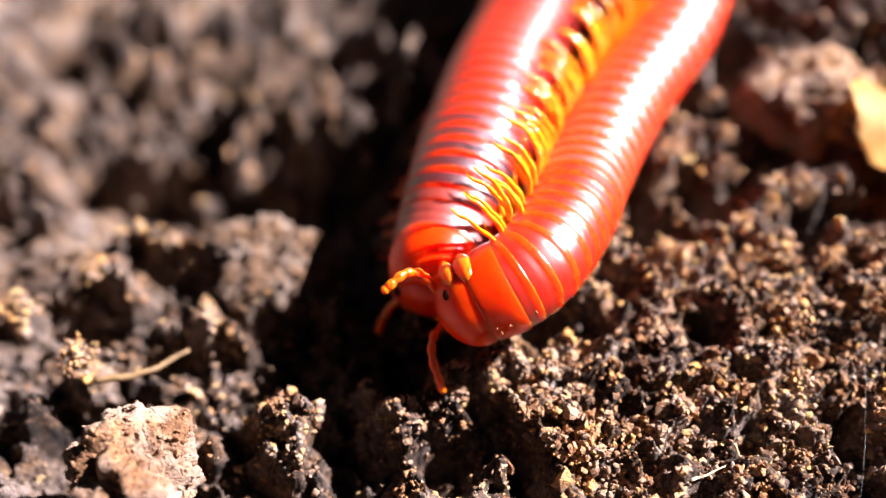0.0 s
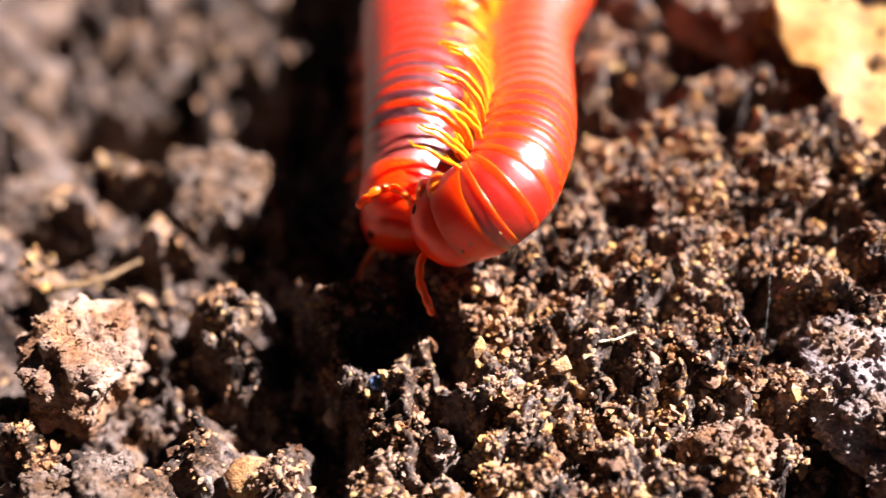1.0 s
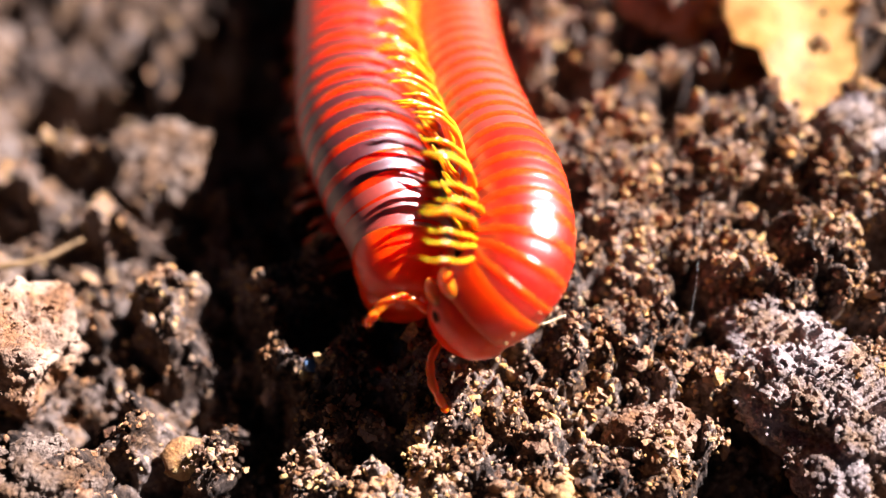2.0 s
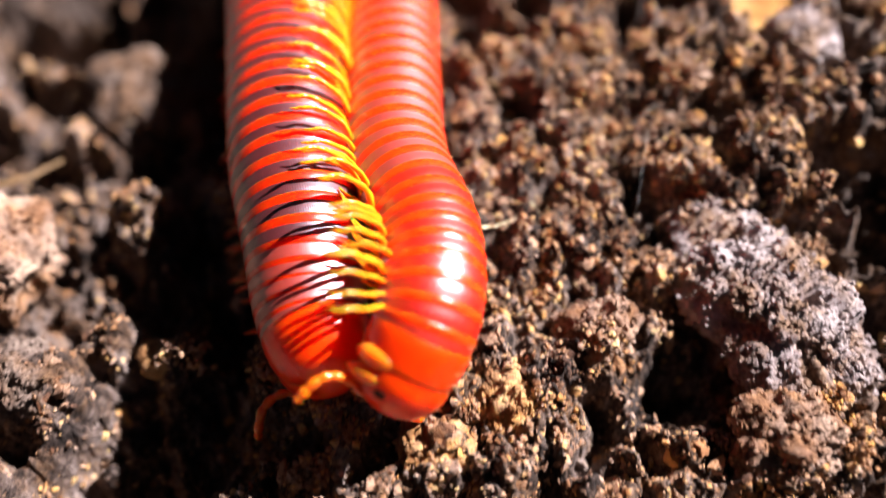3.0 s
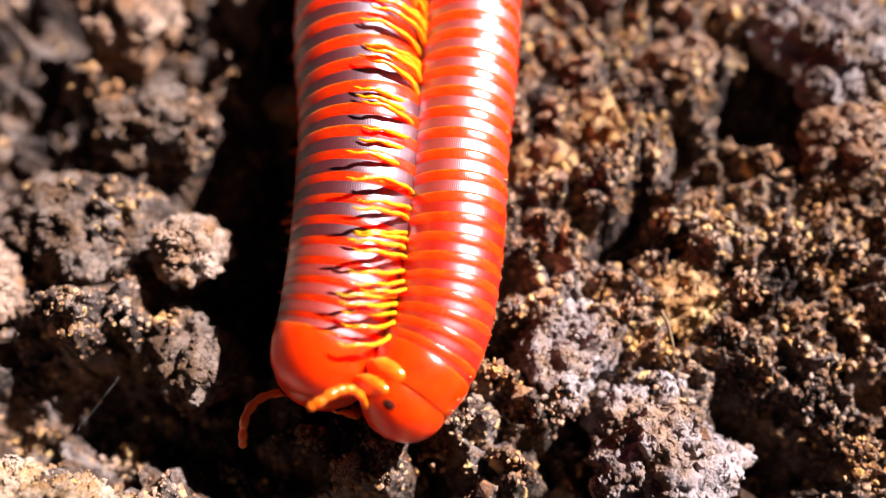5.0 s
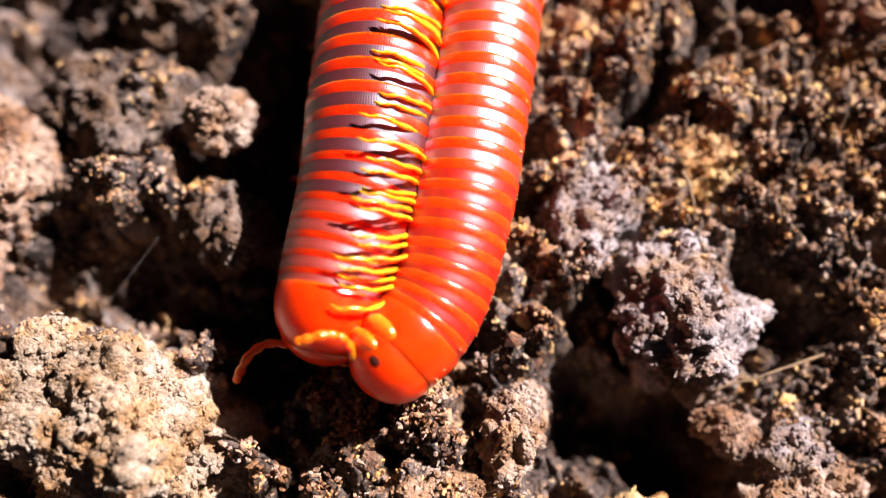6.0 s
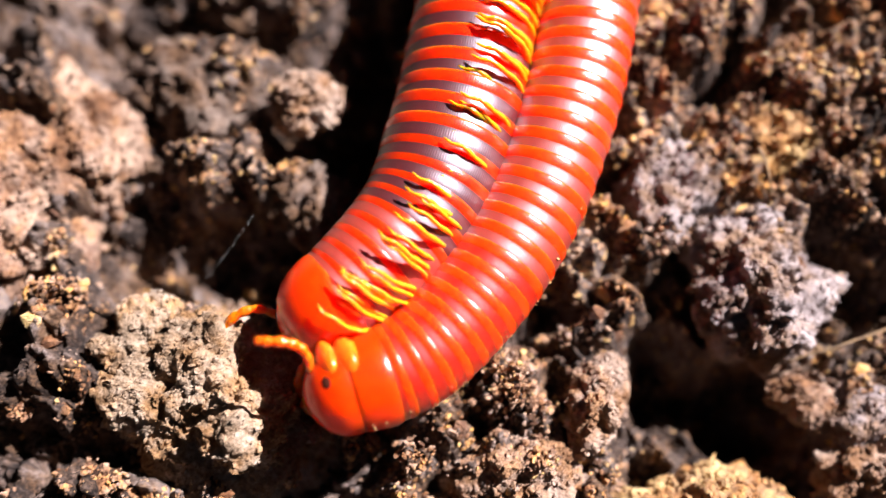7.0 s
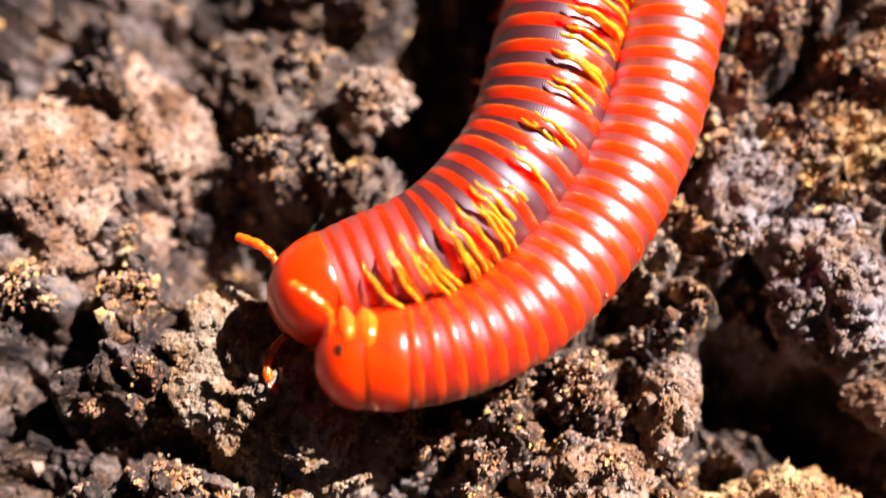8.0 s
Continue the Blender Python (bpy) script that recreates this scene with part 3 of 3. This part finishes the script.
MALE_5 = [(0, 1.00, 3.36, 0.52), (0.5, 0.59, 3.21, 0.39), (1, 0.65, 3.24, 0.31), (1.5, 0.40, 2.97, 0.34), (1.7, 0.31, 2.78, 0.36), (2.8, 0.18, 2.08, 0.45), (3, 0.15, 1.74, 0.49), (3.5, 0.10, 1.20, 0.57), (4, -0.10, 0.72, 0.62), (4.2, 0.11, 0.53, 0.65), (5.3, 0.18, -0.23, 0.70), (5.5, 0.20, -0.39, 0.71), (6, 0.30, -0.69, 0.73), (6.5, 0.38, -1.00, 0.68), (7, 0.38, -1.46, 0.69), (7.5, 0.44, -1.65, 0.68), (8, 0.42, -1.73, 0.67)]
MALE = [MALE_0, MALE_1, MALE_2, MALE_3, MALE_4, MALE_5]
FEMALE_0 = [(0, -0.68, 0.75, 0.47), (0.5, -0.63, 0.50, 0.50), (1, -0.36, 0.37, 0.53), (1.5, -0.11, 0.02, 0.59), (1.7, 0.01, -0.09, 0.61), (2.8, 0.22, -1.07, 0.65), (3, 0.13, -1.39, 0.64), (3.5, -0.21, -1.96, 0.61), (4, -0.40, -2.49, 0.59), (4.2, -0.50, -2.71, 0.58), (5.3, -0.59, -3.43, 0.53), (5.5, -0.61, -3.56, 0.52), (6, -0.68, -3.84, 0.50), (6.5, -1.14, -3.86, 0.58), (7, -1.35, -3.92, 0.64), (7.5, -1.46, -3.96, 0.70), (8, -1.84, -3.79, 0.72)]
FEMALE_1 = [(0, -0.60, 1.10, 0.41), (0.5, -0.54, 0.91, 0.45), (1, -0.31, 0.85, 0.48), (1.5, -0.12, 0.51, 0.54), (1.7, -0.04, 0.39, 0.56), (2.8, 0.11, -0.60, 0.64), (3, -0.05, -0.96, 0.63), (3.5, -0.28, -1.55, 0.63), (4, -0.45, -2.07, 0.61), (4.2, -0.50, -2.27, 0.61), (5.3, -0.49, -2.94, 0.57), (5.5, -0.54, -3.06, 0.56), (6, -0.60, -3.35, 0.54), (6.5, -0.85, -3.44, 0.58), (7, -0.98, -3.59, 0.63), (7.5, -1.08, -3.66, 0.64), (8, -1.39, -3.58, 0.66)]
FEMALE_2 = [(0, -0.53, 1.50, 0.43), (0.5, -0.54, 1.29, 0.47), (1, -0.31, 1.22, 0.53), (1.5, -0.20, 0.89, 0.60), (1.7, -0.17, 0.77, 0.62), (2.8, -0.06, -0.20, 0.68), (3, -0.15, -0.52, 0.67), (3.5, -0.33, -1.06, 0.62), (4, -0.47, -1.57, 0.62), (4.2, -0.45, -1.77, 0.62), (5.3, -0.43, -2.44, 0.60), (5.5, -0.46, -2.57, 0.59), (6, -0.50, -2.86, 0.58), (6.5, -0.62, -2.98, 0.58), (7, -0.66, -3.17, 0.59), (7.5, -0.74, -3.27, 0.58), (8, -0.93, -3.35, 0.62)]
FEMALE_3 = [(0, -0.43, 2.06, 0.35), (0.5, -0.51, 1.85, 0.38), (1, -0.35, 1.78, 0.43), (1.5, -0.27, 1.46, 0.50), (1.7, -0.28, 1.33, 0.52), (2.8, -0.31, 0.34, 0.62), (3, -0.31, 0.06, 0.63), (3.5, -0.41, -0.47, 0.59), (4, -0.49, -0.97, 0.61), (4.2, -0.45, -1.17, 0.62), (5.3, -0.42, -1.84, 0.62), (5.5, -0.45, -1.97, 0.62), (6, -0.45, -2.26, 0.61), (6.5, -0.49, -2.40, 0.60), (7, -0.47, -2.60, 0.59), (7.5, -0.48, -2.73, 0.58), (8, -0.52, -2.87, 0.58)]
FEMALE_4 = [(0, -0.31, 2.79, 0.24), (0.5, -0.51, 2.60, 0.24), (1, -0.47, 2.55, 0.26), (1.5, -0.45, 2.22, 0.33), (1.7, -0.44, 2.09, 0.36), (2.8, -0.47, 1.09, 0.50), (3, -0.48, 0.82, 0.52), (3.5, -0.53, 0.31, 0.52), (4, -0.56, -0.18, 0.56), (4.2, -0.52, -0.38, 0.58), (5.3, -0.49, -1.04, 0.62), (5.5, -0.46, -1.17, 0.62), (6, -0.42, -1.46, 0.62), (6.5, -0.42, -1.60, 0.62), (7, -0.34, -1.81, 0.63), (7.5, -0.29, -1.96, 0.62), (8, -0.30, -2.09, 0.62)]
FEMALE_5 = [(0, -0.08, 3.71, 0.09), (0.5, -0.52, 3.53, 0.01), (1, -0.48, 3.48, 0.03), (1.5, -0.56, 3.12, 0.11), (1.7, -0.58, 3.00, 0.14), (2.8, -0.60, 2.05, 0.32), (3, -0.68, 1.76, 0.34), (3.5, -0.63, 1.30, 0.39), (4, -0.69, 0.81, 0.48), (4.2, -0.53, 0.62, 0.51), (5.3, -0.47, -0.04, 0.58), (5.5, -0.42, -0.17, 0.60), (6, -0.36, -0.46, 0.64), (6.5, -0.36, -0.60, 0.64), (7, -0.14, -0.83, 0.64), (7.5, -0.07, -0.98, 0.64), (8, -0.12, -1.11, 0.64)]
FEMALE = [FEMALE_0, FEMALE_1, FEMALE_2, FEMALE_3, FEMALE_4, FEMALE_5]
STATIONS = [0.0, 0.5, 1.0, 1.6, 2.4, 3.4]


def glide(xs, ys, x):
    """Smooth interpolation through uneven steps."""
    xs, ys = np.asarray(xs, float), np.asarray(ys, float)
    m = np.gradient(ys, xs, axis=0)
    i = int(np.clip(np.searchsorted(xs, x) - 1, 0, len(xs) - 2))
    h = xs[i + 1] - xs[i]
    t = (x - xs[i]) / h
    return ((2 * t ** 3 - 3 * t ** 2 + 1) * ys[i] + (t ** 3 - 2 * t ** 2 + t) * h * m[i]
            + (3 * t ** 2 - 2 * t ** 3) * ys[i + 1] + (t ** 3 - t ** 2) * h * m[i + 1])


def spine(stations, t):
    """The line of the body at t: arc lengths and places."""
    p = [glide([r[0] for r in rows], [r[1:] for r in rows], t) for rows in stations]
    way = p[-1] - p[-2]
    way /= np.linalg.norm(way)
    s = list(STATIONS)
    for step in (0.8, 1.0, 1.4):
        way = way * 0.6 + np.array([0.0, 0.4, -0.01])
        way /= np.linalg.norm(way)
        p.append(p[-1] + way * step)
        s.append(s[-1] + step)
    return s, np.array(p)


def ring_pose(line, s, roll, reach=0.06):
    """The pose of a ring s cm behind the brow, whose back leans by roll degrees towards +x."""
    a, b = glide(*line, s - reach), glide(*line, s + reach)
    ahead = Vector(a - b).normalized()
    c = Vector(glide(*line, s)) * CM
    right = ahead.cross(Vector((0, 0, 1))).normalized()
    up = right.cross(ahead)
    turn = Matrix((right, ahead, up)).transposed().to_4x4()
    return Matrix.Translation(c) @ turn @ pose(0, 0, 0, 0, -roll, 0)


RING_LEVEL = [(0.20, 0.27), (0.085, 0.2968), (0.06, 0.2976), (0.03, 0.2980), (0.010, 0.2984), (0.003, 0.3002), (-0.008, 0.3024), (-0.025, 0.3038),
              (-0.046, 0.3040), (-0.056, 0.3026), (-0.062, 0.2985), (-0.060, 0.285)]
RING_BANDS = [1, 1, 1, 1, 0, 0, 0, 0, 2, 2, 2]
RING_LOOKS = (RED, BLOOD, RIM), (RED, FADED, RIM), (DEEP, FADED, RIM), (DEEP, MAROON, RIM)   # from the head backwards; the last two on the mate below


MALE_LEAN = 80   # degrees by which the upper animal lies on its side


def leg_mesh(path, width=0.023):
    p = curve(path, 6)
    r = []
    for k in range(len(p)):
        u = k / (len(p) - 1)
        joint = 0.72 + 0.28 * abs(math.sin(u * math.pi * 6))
        r.append(width * (1 - 0.45 * u - 0.35 * u ** 6) * joint)
    return tube(p, r, 7)


def feeler_mesh(path, width=0.030):
    p = curve(path, 12)
    r = []
    for k in range(len(p)):
        u = k / (len(p) - 1)
        bead = 0.66 + 0.34 * abs(math.sin(u * math.pi * 7)) ** 0.7
        r.append(width * (0.8 + 0.35 * u - 0.35 * u ** 6) * bead)
    return tube(p, r, 9)


RINGS = 44


def ring_places(first, last):
    s, out = 0.365, []
    for k in range(RINGS):
        pitch = first + (last - first) * min(1.0, k / 12)
        s += pitch / 2
        out.append((s, pitch))
        s += pitch / 2
    return out


def millipede(label, grip):
    """One animal: brow shield, head with feelers and eyes, rings with two pairs of legs each, tail cap."""
    body = new("millipede")
    tagged(body, label, "millipede", group="pair of mating millipedes")
    if grip:
        brow = [(0.058, 0.250), (0.072, 0.254), (0.076, 0.2575), (0.066, 0.262), (0.035, 0.268), (-0.01, 0.274), (-0.05, 0.279), (-0.10, 0.2815)]
        rim = [(-0.13, 0.276), (-0.148, 0.268), (-0.156, 0.257), (-0.15, 0.235)]
    else:
        brow = [(0.20, 0.10), (0.212, 0.125), (0.20, 0.165), (0.16, 0.218), (0.10, 0.264), (0.02, 0.293), (-0.05, 0.304), (-0.10, 0.3055)]
        rim = [(-0.13, 0.299), (-0.148, 0.288), (-0.156, 0.275), (-0.15, 0.25)]
    collum = part("collum", lathe(brow + rim, 48, bands=[0] * len(brow) + [2, 2, 2]), (FACE, MAROON, RIM), body, "smooth red shield behind the head")
    bm = bmesh.new()
    bmesh.ops.create_icosphere(bm, subdivisions=4, radius=1)
    for v in bm.verts:
        n = v.co
        chin = max(0.0, -n.z - 0.2)
        wide, long, tall = (0.258, 0.235, 0.266) if grip else (0.27, 0.225, 0.258)
        v.co = Vector((n.x * wide * (1 - 0.3 * chin), n.y * long - 0.05 * chin, n.z * tall + 0.008 * noise.noise(n * 3)))
    head = part("head", bm, FACE, body, "glossy orange red head bent down")
    for side in (-1, 1):
        bm = bmesh.new()
        bmesh.ops.create_icosphere(bm, subdivisions=2, radius=1)
        for v in bm.verts:
            v.co = Vector((v.co.x * 0.011, v.co.y * 0.030, v.co.z * 0.038))
        eye = part("eye", bm, EYE, head, "small black eye patch")
        eye.matrix_basis = at(side * 0.222, 0.095, 0.055, 0, side * -10, side * 26) if grip else at(side * 0.166, 0.166, 0.070, 0, side * -14, side * 53)
        # the jaw's two overlapping plates
        for back, low, size in ((0.085, -0.10, (0.092, 0.054, 0.15)), (-0.02, -0.09, (0.11, 0.074, 0.165))):
            bm = bmesh.new()
            bmesh.ops.create_icosphere(bm, subdivisions=3, radius=1)
            for v in bm.verts:
                tip = max(0.0, -v.co.z)
                v.co = Vector((v.co.x * size[0] * (1 - 0.35 * tip), v.co.y * size[1] * (1 - 0.5 * tip), v.co.z * size[2]))
            cheek = part("cheek", bm, CHEEK, head, "glossy orange plate of the jaw")
            cheek.matrix_basis = at(side * (0.178 if grip else 0.15), back, low if grip else low - 0.1, 12, side * 24, side * -10)
    feelers = []
    for side in (-1, 1):
        f = part("antenna", feeler_mesh([Vector(p) * (1.0 if not grip else 1.1 if side < 0 else 0.8) for p in
                                        ((0, -0.02, -0.02), (0.05, 0.09, 0.03), (0.06, 0.20, 0.05), (0.01, 0.30, 0.04), (-0.07, 0.37, -0.02), (-0.11, 0.40, -0.07))]),
                 FEELER, head, "beaded orange red antenna")
        feelers.append((f, Vector((side * 0.165, 0.175, -0.045) if grip else (side * 0.115, 0.195, -0.045)) * CM))
    looks, rings, legs = {}, [], []
    side_paths = {}
    for side in (-1, 1):
        if grip:
            # (towards the mate, up) from the axis, turned back into the leaning ring
            lean, over = math.radians(MALE_LEAN), ((0.24, -0.08), (0.285, 0.09), (0.335, 0.235), (0.415, 0.335), (0.50, 0.385), (0.565, 0.40), (0.625, 0.392)) if side > 0 else ((0.20, -0.16), (0.27, -0.05), (0.33, 0.03), (0.385, 0.09), (0.43, 0.17))
            side_paths[side] = [(u * math.cos(lean) + v * math.sin(lean), 0.012 * math.sin(3 * n), v * math.cos(lean) - u * math.sin(lean)) for n, (u, v) in enumerate(over)]
        else:
            side_paths[side] = [(side * 0.07, 0, -0.28), (side * 0.24, 0.02, -0.31), (side * 0.33, 0.0, -0.36), (side * 0.37, -0.03, -0.43)]
    for k, (s, pitch) in enumerate(ring_places(0.092, 0.135) if grip else ring_places(0.090, 0.155)):
        look_of = (0 if k < 9 else 1) if grip else 2 if k < 5 else 3
        if look_of not in looks:
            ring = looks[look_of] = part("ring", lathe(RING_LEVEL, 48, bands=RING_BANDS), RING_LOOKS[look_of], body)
        else:
            ring = new("ring", looks[look_of].data)
            ring.parent = body
        tail = max(0.0, (k - RINGS + 8) / 8)
        width = 0.92 + 0.08 * min(1.0, k / 9) if grip else 1.03 + 0.28 * min(1.0, k / 9)
        width *= 1 - 0.45 * tail ** 2
        ring.scale = (width, pitch / 0.135, width)
        rings.append((ring, s))
        for side in (-1, 1):
            for pair in (0.035, -0.035) if k > 1 else ():
                key = (grip, side)
                if key not in LEG_DATA:
                    LEG_DATA[key] = part("leg", leg_mesh(side_paths[side]), LEG if grip else TOE, ring)
                    leg = LEG_DATA[key]
                else:
                    leg = new("leg", LEG_DATA[key].data)
                    leg.parent = ring
                legs.append((leg, k, side, pair))
    if grip:
        rng = np.random.default_rng(12)
        for ring, _ in [(collum, 0), *rings[:14]]:
            n = int(rng.integers(6, 18))
            a = rng.uniform(-1.5, 0.3, n)
            r = 0.003 * (0.009 / 0.003) ** rng.random(n)
            spots = np.stack([0.303 * np.sin(a), rng.uniform(-0.055, 0.05, n), 0.303 * np.cos(a), r], 1) * (1 if ring is not collum else (0.915, 1, 0.915, 1))
            dust = new("dust_specks", grains(spots, 1, rng))
            dust.data.materials[0] = YELLOW
            dust.parent = ring
    cap = part("tail_cap", lathe([(0.02, 0.2), (-0.05, 0.19), (-0.13, 0.13), (-0.18, 0.05), (-0.19, 0.0)], 24), RED, body)
    return body, collum, head, feelers, rings, legs, cap


LEG_DATA = {}
male = millipede("glossy red ringed millipede lying against its mate, legs gripping it", True)
female = millipede("glossy red and maroon ringed millipede walking under its mate", False)

BEATS = [round(0.25 * k, 2) for k in range(33)]


def move(animal, stations, roll, feeler_rows, grip):
    body, collum, head, feelers, rings, legs, cap = animal
    lines = {t: spine(stations, t) for t in BEATS}
    walk(collum, [(t, ring_pose(lines[t], 0.26, roll, 0.18) @ at(0, 0, 0, -1 if grip else -8)) for t in BEATS])
    front = {t: ring_pose(lines[t], 0.17, roll) @ at(0, 0.005 if grip else -0.05, -0.004 if grip else -0.085, -8 if grip else -24) for t in BEATS}
    walk(head, [(t, front[t]) for t in BEATS])
    for ring, s in rings:
        walk(ring, [(t, ring_pose(lines[t], s, roll, max(0.06, 0.15 - 0.3 * (s - 0.4)))) for t in BEATS])
    walk(cap, [(t, ring_pose(lines[t], rings[-1][1] + 0.1, roll)) for t in BEATS])
    rng = random.Random(8)
    steps = [round(0.2 * k, 1) for k in range(41)]
    for leg, k, side, pair in legs:
        swing = 3 if grip and side > 0 else 13
        front_leg = max(0.0, 1 - k / 13) if grip and side > 0 else 0.0   # the first legs reach forwards
        odd = rng.uniform(-7, 7), rng.uniform(-6, 4)
        leg.scale = (rng.uniform(0.88, 1.06),) * 3
        place = lambda t: at(0, pair, 0, 0, odd[1] - 11 * front_leg, 38 * front_leg + side * (odd[0] + swing * math.sin(2 * math.pi * (t * 1.1 - k * 0.16 - pair * 3))))
        if k < 26:
            walk(leg, [(t, place(t)) for t in steps])
        else:
            leg.matrix_basis = place(0)
    for (f, base), rows in zip(feelers, feeler_rows):
        keyed = []
        for t in BEATS:
            ahead = Vector(glide([r[0] for r in rows], [r[1:] for r in rows], t)).normalized()
            ahead += 0.10 * Vector((math.sin(5 * t), math.cos(4 * t + 1), math.sin(7 * t + 2)))
            ahead.normalize()
            right = ahead.cross(Vector((0, 0, 1))).normalized()
            turn = Matrix((right, ahead, right.cross(ahead))).transposed()
            local = front[t].to_3x3().inverted() @ turn
            keyed.append((t, Matrix.Translation(base) @ local.to_4x4()))
        walk(f, keyed)


# ways in which the feelers point: seconds, x, y, z
MALE_LOWER = [(0, -0.35, -1, -0.2), (0.5, -0.5, -1, -0.2), (1, -0.3, -1, -0.2), (1.7, -0.5, -1, -0.2), (2.8, 0.3, -0.2, -1),
              (4, 0.3, 0.2, -1), (6, 0.4, 0.0, -1), (8, -0.5, 0.1, -0.8)]
MALE_UPPER = [(0, -0.85, -0.15, 0.35), (0.5, -0.85, -0.1, 0.35), (1, -0.9, -0.05, 0.35), (1.7, -0.95, -0.05, 0.3), (2.8, -1, -0.1, 0.3), (3.5, -1, 0.05, 0.3),
              (4.2, -0.8, 0.05, 0.6), (5.5, -0.75, 0.2, 0.75), (6.5, -0.65, 0.4, 0.7), (7, -0.55, 0.6, 0.65), (7.5, -0.45, 0.65, 0.65), (8, -0.33, 0.7, 0.7)]
FEMALE_NEAR = [(0, 0.1, 0.1, -1), (2.8, 0.1, -0.1, -1), (6, 0.2, 0.1, -1), (7.5, -0.2, -0.7, -0.6), (8, -0.3, -0.9, -0.3)]
FEMALE_FAR = [(0, -0.2, 0.2, -0.9), (1.7, -0.2, 0.2, -0.9), (2.8, -0.9, -0.4, -0.3), (3.5, -0.95, -0.1, -0.3), (4, -0.5, -0.85, -0.2),
              (4.2, -0.4, -0.9, -0.2), (5.3, -0.95, -0.25, 0), (6, -0.95, -0.25, 0), (6.4, -0.6, 0.3, -0.7), (7, -0.9, 0.15, 0.0),
              (7.5, -0.6, 0.6, 0.5), (8, -0.5, 1.0, 0.3)]


def motions():
    move(male, MALE, MALE_LEAN, (MALE_LOWER, MALE_UPPER), True)
    move(female, FEMALE, 0, (FEMALE_NEAR, FEMALE_FAR), False)


motions()
